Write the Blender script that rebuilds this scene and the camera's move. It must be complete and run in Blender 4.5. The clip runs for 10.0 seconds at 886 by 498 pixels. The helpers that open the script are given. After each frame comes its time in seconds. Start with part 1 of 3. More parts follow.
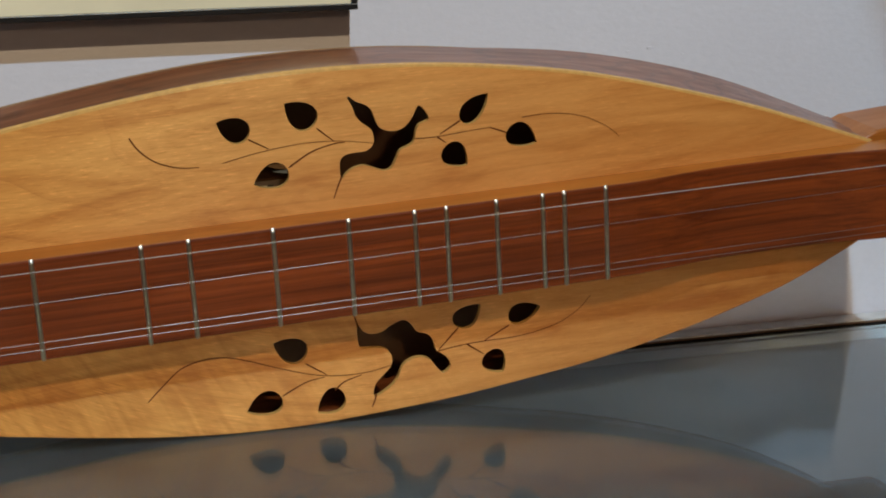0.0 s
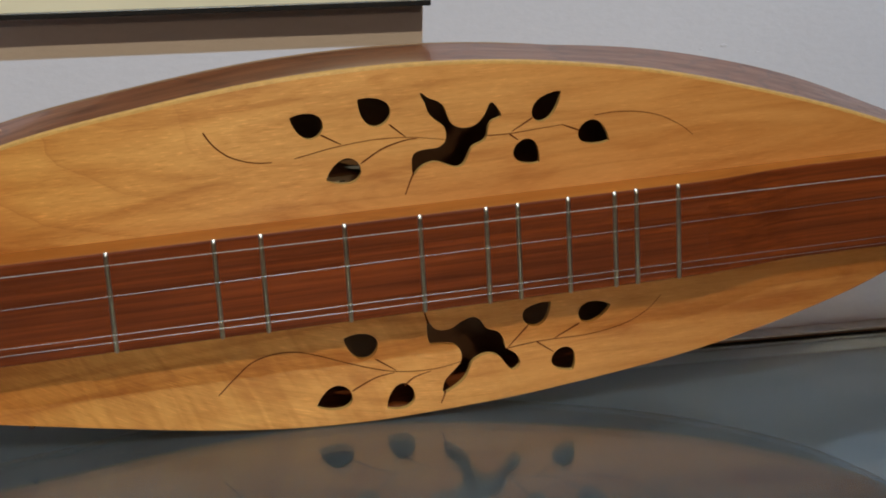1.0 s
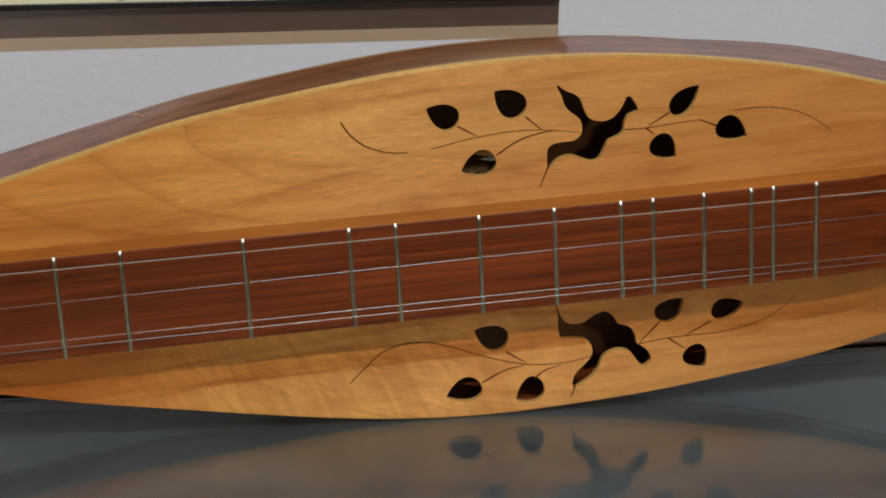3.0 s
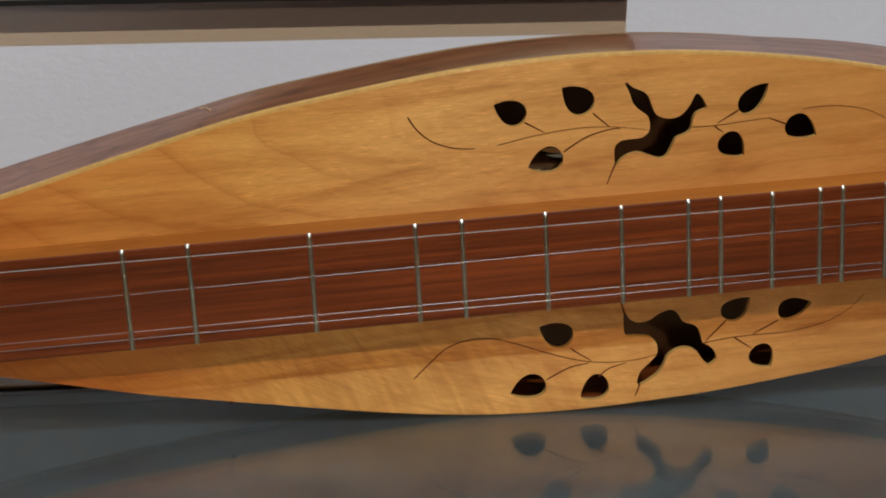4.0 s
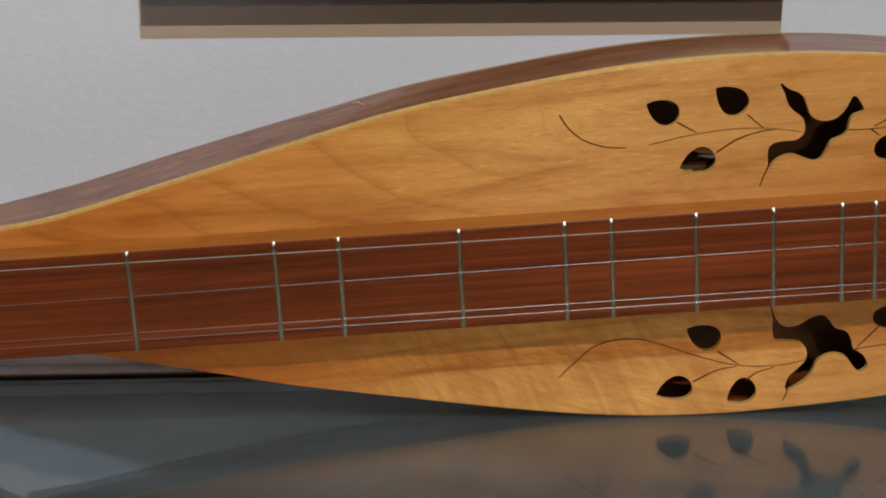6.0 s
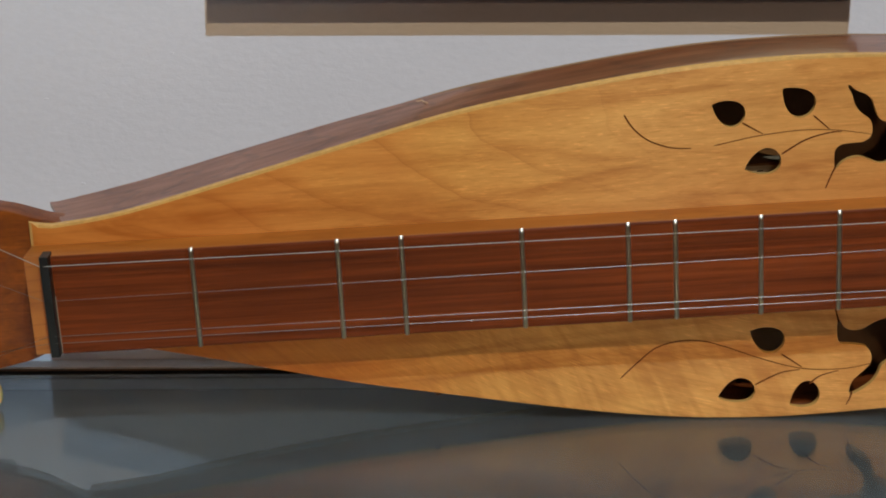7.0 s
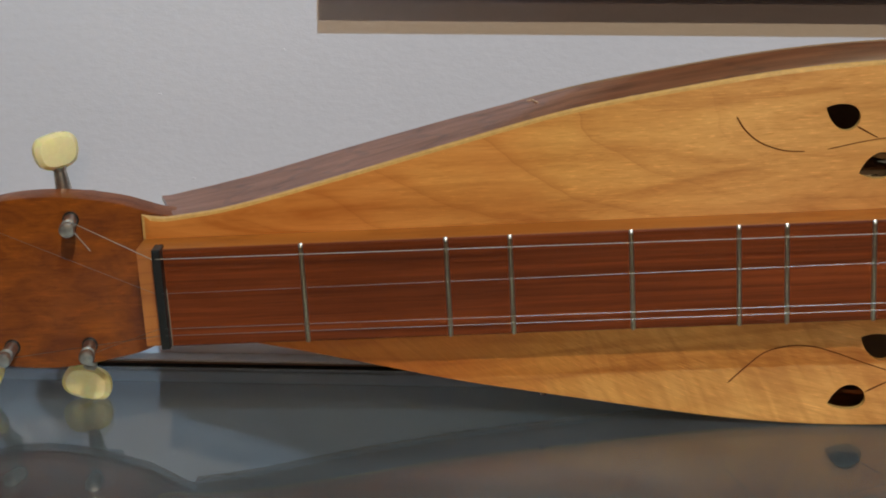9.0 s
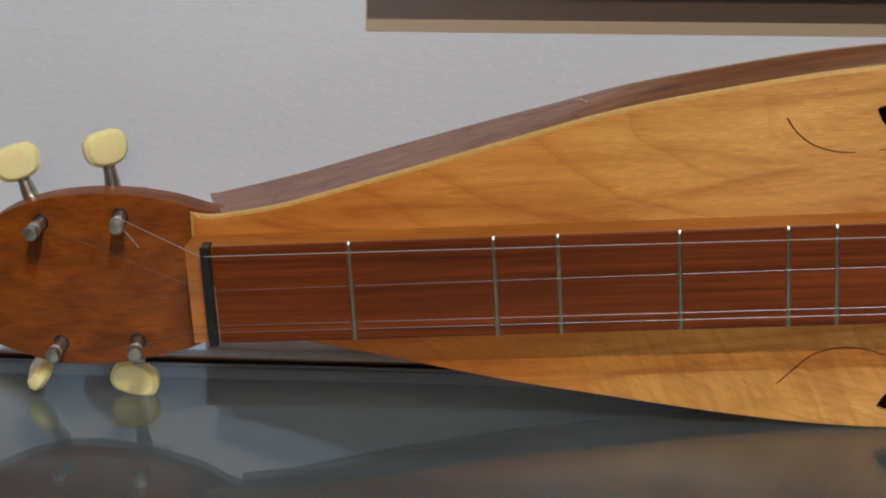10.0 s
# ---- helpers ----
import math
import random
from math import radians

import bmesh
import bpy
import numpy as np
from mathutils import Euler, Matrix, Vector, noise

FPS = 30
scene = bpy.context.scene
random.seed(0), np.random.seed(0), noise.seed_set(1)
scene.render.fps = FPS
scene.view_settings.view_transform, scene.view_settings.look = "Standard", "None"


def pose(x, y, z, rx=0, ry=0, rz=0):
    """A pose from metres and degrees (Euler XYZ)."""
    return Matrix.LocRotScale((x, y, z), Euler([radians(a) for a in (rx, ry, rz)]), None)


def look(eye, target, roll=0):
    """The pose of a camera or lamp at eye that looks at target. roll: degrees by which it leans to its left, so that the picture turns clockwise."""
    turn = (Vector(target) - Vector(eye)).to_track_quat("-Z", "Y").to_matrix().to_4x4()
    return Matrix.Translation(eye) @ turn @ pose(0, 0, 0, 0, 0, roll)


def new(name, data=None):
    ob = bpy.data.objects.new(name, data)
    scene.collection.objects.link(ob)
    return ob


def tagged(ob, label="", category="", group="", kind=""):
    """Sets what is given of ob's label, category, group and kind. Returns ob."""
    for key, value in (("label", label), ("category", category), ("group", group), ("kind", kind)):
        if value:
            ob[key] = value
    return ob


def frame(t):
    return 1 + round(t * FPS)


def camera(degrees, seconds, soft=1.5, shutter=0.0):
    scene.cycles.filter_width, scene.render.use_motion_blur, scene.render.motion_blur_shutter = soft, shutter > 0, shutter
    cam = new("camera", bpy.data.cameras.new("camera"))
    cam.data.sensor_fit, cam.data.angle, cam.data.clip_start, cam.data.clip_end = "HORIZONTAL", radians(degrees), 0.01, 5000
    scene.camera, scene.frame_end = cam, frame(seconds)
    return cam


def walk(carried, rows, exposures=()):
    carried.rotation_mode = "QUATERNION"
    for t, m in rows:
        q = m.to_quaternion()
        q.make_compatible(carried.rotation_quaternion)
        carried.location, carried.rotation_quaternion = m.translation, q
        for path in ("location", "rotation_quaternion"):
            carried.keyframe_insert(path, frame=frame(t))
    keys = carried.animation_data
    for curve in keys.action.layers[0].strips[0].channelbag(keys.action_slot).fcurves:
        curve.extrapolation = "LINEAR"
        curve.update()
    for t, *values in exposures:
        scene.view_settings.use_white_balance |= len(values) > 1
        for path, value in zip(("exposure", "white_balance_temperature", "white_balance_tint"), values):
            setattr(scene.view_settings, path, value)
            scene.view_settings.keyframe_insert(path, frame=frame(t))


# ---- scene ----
cam = camera(29.9, 10.0, soft=1.9)
PATH = [
    (0, (0.2118, -0.7820, 0.2821), (0.4739, 0.1568, 0.0586), -0.98),
    (0.5, (0.2105, -0.7815, 0.2834), (0.4533, 0.1619, 0.0577), -0.91),
    (1, (0.2090, -0.7803, 0.2842), (0.4331, 0.1674, 0.0569), -0.87),
    (1.5, (0.2066, -0.7795, 0.2842), (0.4134, 0.1720, 0.0562), -0.75),
    (2, (0.2039, -0.7791, 0.2835), (0.3948, 0.1757, 0.0556), -0.65),
    (2.5, (0.2016, -0.7789, 0.2825), (0.3755, 0.1791, 0.0546), -0.61),
    (4, (0.1944, -0.7764, 0.2824), (0.3182, 0.1886, 0.0512), -0.42),
    (4.5, (0.1925, -0.7761, 0.2823), (0.2986, 0.1909, 0.0508), -0.36),
    (5, (0.1909, -0.7759, 0.2824), (0.2775, 0.1930, 0.0506), -0.30),
    (5.5, (0.1886, -0.7758, 0.2827), (0.2541, 0.1947, 0.0503), -0.23),
    (6, (0.1866, -0.7757, 0.2829), (0.2309, 0.1958, 0.0499), -0.19),
    (7.5, (0.1819, -0.7751, 0.2836), (0.1788, 0.1970, 0.0490), -0.02),
    (8, (0.1800, -0.7751, 0.2833), (0.1641, 0.1969, 0.0489), 0.03),
    (8.5, (0.1778, -0.7753, 0.2825), (0.1469, 0.1965, 0.0489), 0.08),
    (9, (0.1758, -0.7753, 0.2825), (0.1304, 0.1959, 0.0486), 0.14),
    (9.5, (0.1746, -0.7751, 0.2831), (0.1166, 0.1952, 0.0482), 0.18),
    (10, (0.1735, -0.7747, 0.2834), (0.1024, 0.1945, 0.0476), 0.17),
]
walk(cam, [(t, look(eye, target, roll)) for t, eye, target, roll in PATH])

# ---- world, lamps ----
world = bpy.data.worlds.new("room_air")
scene.world = world
world.use_nodes = True
world.node_tree.nodes["Background"].inputs[0].default_value = (0.55, 0.52, 0.5, 1)
world.node_tree.nodes["Background"].inputs[1].default_value = 0.02
scene.view_settings.exposure = 0.0


def spot(name, eye, target, watts, colour, size, blend, radius):
    lamp = bpy.data.lights.new(name, "SPOT")
    lamp.energy, lamp.color, lamp.spot_size, lamp.spot_blend, lamp.shadow_soft_size = watts, colour, radians(size), blend, radius
    ob = new(name, lamp)
    ob.matrix_world = look(eye, target)
    return ob


spot("track_spot_high", (0.47, -1.45, 1.97), (0.27, 0.0, 0.0), 130.0, (0.56, 0.82, 1.0), 2 * 12.9, 0.08, 0.022)
spot("track_spot_low", (0.50, -2.00, 1.87), (0.19, 0.0, 0.06), 104.0, (1.0, 0.75, 0.43), 38, 1.0, 0.022)
# added low warm fill that lifts the shadows; no such lamp is known
spot("far_fill_spot", (0.70, -3.75, 1.25), (0.30, 0.0, 0.10), 36.0, (1.0, 0.66, 0.40), 40, 0.5, 0.12)
# added overhead fill for the ambient level, not a known fitting
lamp = bpy.data.lights.new("ceiling_fill", "AREA")
lamp.shape, lamp.size, lamp.size_y, lamp.energy, lamp.color = "RECTANGLE", 2.4, 1.6, 1.5, (1.0, 0.72, 0.48)
new("ceiling_fill", lamp).matrix_world = look((0.3, -1.7, 2.30), (0.3, -1.7, 0.0))

# added fill from the left that brightens the foot of the wall
lamp = bpy.data.lights.new("side_fill", "AREA")
lamp.shape, lamp.size, lamp.size_y, lamp.energy, lamp.color = "RECTANGLE", 1.36, 1.36, 2.5, (1.0, 0.93, 0.84)
new("side_fill", lamp).matrix_world = look((-2.62, -1.5, 0.9), (0.0, -0.2, 0.1))


# ---- materials ----
def material(name):
    m = bpy.data.materials.new(name)
    m.use_nodes = True
    t = m.node_tree
    return m, t, t.nodes["Principled BSDF"]


def link(t, a, b):
    t.links.new(a, b)


def node(t, kind, **values):
    n = t.nodes.new(kind)
    for key, value in values.items():
        n.inputs[key.replace("_", " ")].default_value = value
    return n


def coords(t, scale, turn=(0, 0, 0)):
    c = t.nodes.new("ShaderNodeTexCoord")
    mp = t.nodes.new("ShaderNodeMapping")
    mp.inputs["Scale"].default_value = scale
    mp.inputs["Rotation"].default_value = turn
    link(t, c.outputs["Object"], mp.inputs[0])
    return mp.outputs[0]


def ramp(t, source, stops):
    r = t.nodes.new("ShaderNodeValToRGB")
    e = r.color_ramp.elements
    while len(e) < len(stops):
        e.new(0.5)
    for el, (p, c) in zip(e, stops):
        el.position, el.color = p, (*c, 1)
    link(t, source, r.inputs[0])
    return r.outputs[0]


def mix(t, a, b, factor, kind="MIX"):
    n = t.nodes.new("ShaderNodeMix")
    n.data_type, n.blend_type = "RGBA", kind
    if isinstance(factor, float):
        n.inputs[0].default_value = factor
    else:
        link(t, factor, n.inputs[0])
    for slot, v in ((6, a), (7, b)):
        if isinstance(v, tuple):
            n.inputs[slot].default_value = (*v, 1)
        else:
            link(t, v, n.inputs[slot])
    return n.outputs[2]


def bump(t, p, source, strength, distance):
    b = node(t, "ShaderNodeBump", Strength=strength, Distance=distance)
    link(t, source, b.inputs["Height"])
    link(t, b.outputs[0], p.inputs["Normal"])


def wood(name, dark, light, streak, figure=0.5, rough=0.32, coat=0.35, ring=6.0, stretch=(7, 60, 60), pores=0.35, lines_at=0.5, gloss=0.5, haze=0.12):
    """Lacquered wood with its grain along local x: broad figure, growth lines, fine fibres and short pores."""
    m, t, p = material(name)
    broad = node(t, "ShaderNodeTexNoise", Scale=1.0, Detail=3.0, Roughness=0.55, Distortion=0.8)
    link(t, coords(t, (5, 22, 22)), broad.inputs[0])
    lines = node(t, "ShaderNodeTexNoise", Scale=1.0, Detail=6.0, Roughness=0.62, Distortion=0.35)
    link(t, coords(t, stretch), lines.inputs[0])
    wave = t.nodes.new("ShaderNodeTexWave")
    wave.bands_direction = "Z"
    for key, v in (("Scale", ring), ("Distortion", 9.0), ("Detail", 3.0), ("Detail Scale", 0.7), ("Detail Roughness", 0.6)):
        wave.inputs[key].default_value = v
    link(t, coords(t, (2.2, 8, 8), (0, radians(4), 0)), wave.inputs[0])
    fine = node(t, "ShaderNodeTexNoise", Scale=1.0, Detail=4.0, Roughness=0.7)
    link(t, coords(t, (60, 900, 900)), fine.inputs[0])
    base = ramp(t, lines.outputs[0], [(0.3, dark), (0.52, tuple((a + b) / 2 for a, b in zip(dark, light))), (0.72, light)])
    cloud = ramp(t, broad.outputs[0], [(0.32, (0.72, 0.66, 0.6)), (0.62, (1.08, 1.05, 1.0))])
    base = mix(t, base, cloud, figure, "MULTIPLY")
    band = ramp(t, wave.outputs["Fac"], [(0.0, streak), (0.12, (1, 1, 1)), (1.0, (1, 1, 1))])
    base = mix(t, base, band, lines_at, "MULTIPLY")
    dots = ramp(t, fine.outputs[0], [(0.30, (0.62, 0.55, 0.5)), (0.43, (1, 1, 1))])
    base = mix(t, base, dots, pores, "MULTIPLY")
    link(t, base, p.inputs["Base Color"])
    r = ramp(t, lines.outputs[0], [(0.3, (rough + 0.12,) * 3), (0.7, (rough,) * 3)])
    link(t, r, p.inputs["Roughness"])
    p.inputs["Coat Weight"].default_value = coat
    p.inputs["Specular IOR Level"].default_value = gloss
    p.inputs["Coat Roughness"].default_value = haze
    bump(t, p, fine.outputs[0], 0.12, 0.0004)
    return m


def plain(name, colour, rough=0.5, metal=0.0, spread=0.12, scale=80, relief=0.1, gloss=0.5):
    m, t, p = material(name)
    p.inputs["Specular IOR Level"].default_value = gloss
    n = node(t, "ShaderNodeTexNoise", Scale=scale, Detail=5.0, Roughness=0.6)
    link(t, coords(t, (1, 1, 1)), n.inputs[0])
    lo, hi = tuple(c * (1 - spread) for c in colour), tuple(min(1, c * (1 + spread)) for c in colour)
    link(t, ramp(t, n.outputs[0], [(0.3, lo), (0.7, hi)]), p.inputs["Base Color"])
    link(t, ramp(t, n.outputs[0], [(0.3, (min(1, rough * 1.2),) * 3), (0.7, (rough * 0.85,) * 3)]), p.inputs["Roughness"])
    p.inputs["Metallic"].default_value = metal
    bump(t, p, n.outputs[0], relief, 0.001)
    return m


def maths(t, kind, a, b=0.0, c=0.0):
    n = t.nodes.new("ShaderNodeMath")
    n.operation = kind
    for slot, v in zip(n.inputs, (a, b, c)):
        if isinstance(v, (int, float)):
            slot.default_value = v
        else:
            link(t, v, slot)
    return n.outputs[0]


def figured():
    """Honey-coloured lacquered board: paler towards the middle, arched growth lines near the neck, slanting flame and
    painted fibre glints.
    """
    m, t, p = material("soundboard_wood")
    where = t.nodes.new("ShaderNodeSeparateXYZ")
    link(t, coords(t, (1, 1, 1)), where.inputs[0])
    x, z = where.outputs[0], where.outputs[2]
    # the grain sweeps down towards the neck on the lower half
    off = maths(t, "SUBTRACT", maths(t, "MINIMUM", x, 0.42), 0.42)
    sweep = maths(t, "MULTIPLY", maths(t, "MULTIPLY", off, off), maths(t, "MULTIPLY", maths(t, "LESS_THAN", z, 0.0), -1.47))
    flow = t.nodes.new("ShaderNodeCombineXYZ")
    link(t, x, flow.inputs[0])
    link(t, maths(t, "ADD", z, sweep), flow.inputs[2])

    def along(scale):
        mp = t.nodes.new("ShaderNodeMapping")
        mp.inputs["Scale"].default_value = scale
        link(t, flow.outputs[0], mp.inputs[0])
        return mp.outputs[0]

    warp = node(t, "ShaderNodeTexNoise", Scale=1.0, Detail=3.0, Roughness=0.55)
    link(t, coords(t, (16, 16, 22)), warp.inputs[0])
    bent = maths(t, "MULTIPLY_ADD", maths(t, "SUBTRACT", warp.outputs[0], 0.5), 0.16, x)
    base = ramp(t, maths(t, "MULTIPLY", bent, 1.4), [(0.0, (0.55, 0.187, 0.036)), (0.17, (0.61, 0.224, 0.048)), (0.30, (0.64, 0.282, 0.063)), (0.50, (0.64, 0.278, 0.068)), (0.66, (0.57, 0.232, 0.058)), (0.88, (0.50, 0.190, 0.046))])
    cloud = node(t, "ShaderNodeTexNoise", Scale=1.0, Detail=4.0, Roughness=0.6, Distortion=1.2)
    link(t, coords(t, (7, 20, 42)), cloud.inputs[0])
    base = mix(t, base, ramp(t, cloud.outputs[0], [(0.32, (0.72, 0.56, 0.38)), (0.46, (0.96, 0.92, 0.86)), (0.68, (1.10, 1.15, 1.20))]), 1.0, "MULTIPLY")
    grain = node(t, "ShaderNodeTexNoise", Scale=1.0, Detail=6.0, Roughness=0.65, Distortion=0.3)
    link(t, along((12, 150, 210)), grain.inputs[0])
    base = mix(t, base, ramp(t, grain.outputs[0], [(0.34, (0.74, 0.64, 0.52)), (0.48, (1, 1, 1)), (0.66, (1.10, 1.12, 1.13))]), 0.5, "MULTIPLY")
    # arched growth lines on the upper half, near the neck
    down = maths(t, "SUBTRACT", 0.086, z)
    arch = maths(t, "SUBTRACT", maths(t, "MULTIPLY_ADD", maths(t, "SUBTRACT", warp.outputs[0], 0.5), 0.050, x), maths(t, "MULTIPLY", maths(t, "MULTIPLY", down, down), 26.0))
    saw = maths(t, "FRACT", maths(t, "MULTIPLY_ADD", arch, 16.0, 0.62))
    upper = maths(t, "MULTIPLY", maths(t, "LESS_THAN", 0.0, z), ramp(t, x, [(0.0, (0.6,) * 3), (0.20, (1,) * 3), (0.30, (0.25,) * 3), (0.38, (0,) * 3)]))
    base = mix(t, base, ramp(t, saw, [(0.0, (0.64, 0.46, 0.30)), (0.035, (0.80, 0.68, 0.54)), (0.22, (1.0, 0.98, 0.96)), (0.90, (1, 1, 1)), (0.985, (0.92, 0.86, 0.80))]), maths(t, "MULTIPLY", upper, 0.60), "MULTIPLY")
    # flame: soft slanting bands on the lower half, about the middle
    flame = node(t, "ShaderNodeTexNoise", Scale=1.0, Detail=2.0, Roughness=0.5, Distortion=1.6)
    lean = t.nodes.new("ShaderNodeMapping")
    lean.inputs["Scale"].default_value = (80, 20, 15)
    link(t, coords(t, (1, 1, 1), (0, radians(24), 0)), lean.inputs[0])
    link(t, lean.outputs[0], flame.inputs[0])
    lower = maths(t, "MULTIPLY", maths(t, "LESS_THAN", z, 0.0), ramp(t, x, [(0.14, (0.1,) * 3), (0.22, (1,) * 3), (0.34, (1,) * 3), (0.46, (0.08,) * 3)]))
    base = mix(t, base, ramp(t, flame.outputs[0], [(0.36, (0.82, 0.68, 0.50)), (0.60, (1.16, 1.18, 1.18))]), maths(t, "MULTIPLY_ADD", lower, 0.42, 0.04), "MULTIPLY")
    # deeper orange on the lower half towards the neck
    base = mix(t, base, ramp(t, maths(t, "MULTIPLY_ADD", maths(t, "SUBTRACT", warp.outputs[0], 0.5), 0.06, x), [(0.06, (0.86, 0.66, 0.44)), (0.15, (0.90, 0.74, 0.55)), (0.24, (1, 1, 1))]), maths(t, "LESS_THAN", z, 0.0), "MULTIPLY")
    # short bright flecks: glints of the fibres put into the colour, strongest about the middle
    fleck = node(t, "ShaderNodeTexNoise", Scale=1.0, Detail=3.0, Roughness=0.6, Distortion=0.4)
    link(t, along((120, 900, 1250)), fleck.inputs[0])
    shine = maths(t, "MULTIPLY", ramp(t, warp.outputs[0], [(0.35, (0.35,) * 3), (0.62, (1,) * 3)]), ramp(t, x, [(0.06, (0.2,) * 3), (0.24, (0.9,) * 3), (0.42, (0.8,) * 3), (0.58, (0.45,) * 3)]))
    base = mix(t, base, ramp(t, fleck.outputs[0], [(0.35, (0.84, 0.78, 0.70)), (0.44, (1, 1, 1)), (0.56, (1, 1, 1)), (0.67, (1.30, 1.34, 1.46))]), shine, "MULTIPLY")
    link(t, base, p.inputs["Base Color"])
    link(t, ramp(t, fleck.outputs[0], [(0.35, (0.66,) * 3), (0.65, (0.52,) * 3)]), p.inputs["Roughness"])
    # the fibres run along x, so their sheen spreads across them
    across = t.nodes.new("ShaderNodeVectorTransform")
    across.vector_type, across.convert_from, across.convert_to = "VECTOR", "OBJECT", "WORLD"
    across.inputs[0].default_value = (0, 0, 1)
    link(t, across.outputs[0], p.inputs["Tangent"])
    p.inputs["Anisotropic"].default_value = 0.9
    p.inputs["Specular Tint"].default_value = (1.0, 0.86, 0.55, 1)
    p.inputs["Specular IOR Level"].default_value = 0.45
    p.inputs["Coat Weight"].default_value = 0.25
    p.inputs["Coat Roughness"].default_value = 0.12
    both = mix(t, flame.outputs["Color"], fleck.outputs["Color"], 0.45)
    bump(t, p, both, 0.10, 0.0006)
    return m


def mottled():
    """Reddish-brown lacquered wood with small blotches and pale specks."""
    m, t, p = material("mahogany_head")
    blotch = node(t, "ShaderNodeTexNoise", Scale=1.0, Detail=5.0, Roughness=0.65, Distortion=0.6)
    link(t, coords(t, (45, 80, 110)), blotch.inputs[0])
    base = ramp(t, blotch.outputs[0], [(0.30, (0.130, 0.026, 0.0018)), (0.5, (0.205, 0.047, 0.0032)), (0.70, (0.285, 0.072, 0.0055))])
    fibre = node(t, "ShaderNodeTexNoise", Scale=1.0, Detail=4.0, Roughness=0.7)
    link(t, coords(t, (70, 700, 800), (0, radians(6), 0)), fibre.inputs[0])
    base = mix(t, base, ramp(t, fibre.outputs[0], [(0.34, (0.62, 0.55, 0.5)), (0.46, (1, 1, 1)), (0.60, (1, 1, 1)), (0.68, (1.5, 1.6, 1.8))]), 0.7, "MULTIPLY")
    link(t, base, p.inputs["Base Color"])
    link(t, ramp(t, blotch.outputs[0], [(0.3, (0.44,) * 3), (0.7, (0.32,) * 3)]), p.inputs["Roughness"])
    p.inputs["Specular IOR Level"].default_value = 0.3
    p.inputs["Coat Weight"].default_value = 0.1
    p.inputs["Coat Roughness"].default_value = 0.1
    bump(t, p, fibre.outputs[0], 0.22, 0.0006)
    return m


M_BOARD = figured()
# light caught by the rounded rim, put into a paler wood colour
M_EDGE = plain("lit_board_edge", (0.60, 0.33, 0.10), 0.20, 0.0, 0.12, 300)
# whiter than the fret metal: the lamp glint on the ends as colour
M_GLINT = plain("glint_fret_end", (0.54, 0.52, 0.49), 0.42, 1.0, 0.05, 300)
M_SIDE = wood("walnut_side", (0.145, 0.040, 0.012), (0.32, 0.106, 0.042), (0.45, 0.4, 0.38), rough=0.28, coat=0.4, stretch=(6, 130, 130), gloss=0.22, haze=0.07)
M_FINGER = wood("red_hardwood", (0.085, 0.0155, 0.0032), (0.235, 0.0480, 0.0080), (0.3, 0.25, 0.25), figure=0.9, rough=0.4, coat=0.0, ring=7.0, stretch=(5, 220, 300), gloss=0.14, lines_at=0.14, pores=0.5)
M_CHERRY = wood("cherry_wood", (0.36, 0.108, 0.015), (0.48, 0.165, 0.026), (0.7, 0.6, 0.5), rough=0.34, coat=0.2)
M_HEAD = mottled()
M_INNER = plain("bare_inner_wood", (0.27, 0.155, 0.08), 0.7)
M_LINE = plain("scorched_kerf", (0.11, 0.028, 0.007), 0.9, gloss=0.05)
M_STEEL = plain("nickel_fret", (0.44, 0.35, 0.23), 0.36, 1.0, 0.1, 400)
M_STRING = plain("string_steel", (0.17, 0.166, 0.16), 0.36, 1.0, 0.05, 900)
M_WOUND = plain("wound_string", (0.42, 0.40, 0.37), 0.52, 1.0, 0.1, 1500, 0.4)
M_POST = plain("worn_nickel", (0.50, 0.47, 0.43), 0.38, 1.0, 0.25, 300)
M_BLACK = plain("black_nut", (0.008, 0.008, 0.008), 0.4)
M_IVORY = plain("cream_plastic", (0.88, 0.75, 0.40), 0.26, 0.0, 0.06, 120, 0.03)
shell = M_IVORY.node_tree.nodes["Principled BSDF"]
shell.inputs["Subsurface Weight"].default_value = 0.6
shell.inputs["Subsurface Radius"].default_value = (1.0, 0.6, 0.2)
shell.inputs["Subsurface Scale"].default_value = 0.005
M_PAPER = plain("label_paper", (0.62, 0.56, 0.44), 0.8)
M_INK = plain("ink", (0.02, 0.02, 0.02), 0.7)


# ---- mesh helpers ----
def catmull(points, steps, closed=False):
    n, out = len(points), []
    for i in range(n if closed else n - 1):
        a, b, c, d = (points[(i + k) % n] if closed else points[min(max(i + k, 0), n - 1)] for k in (-1, 0, 1, 2))
        for s in range(steps):
            u = s / steps
            out.append(tuple(0.5 * (2 * q + (r - p) * u + (2 * p - 5 * q + 4 * r - w) * u * u + (3 * q - p - 3 * r + w) * u ** 3) for p, q, r, w in zip(a, b, c, d)))
    return out if closed else out + [tuple(points[-1])]


def part(name, bm, mat, parent, label="", smooth=False):
    bmesh.ops.recalc_face_normals(bm, faces=bm.faces)
    mesh = bpy.data.meshes.new(name)
    bm.to_mesh(mesh)
    bm.free()
    mesh.materials.append(mat)
    if smooth:
        mesh.polygons.foreach_set("use_smooth", [True] * len(mesh.polygons))
    ob = new(name, mesh)
    ob.parent = parent
    return tagged(ob, label)


def sharp(ob, degrees=35):
    ob.data.set_sharp_from_angle(angle=radians(degrees))
    return ob


def skin(bm, a, b, closed=True):
    n = len(a)
    for i in range(n if closed else n - 1):
        j = (i + 1) % n
        bm.faces.new((a[i], a[j], b[j], b[i]))


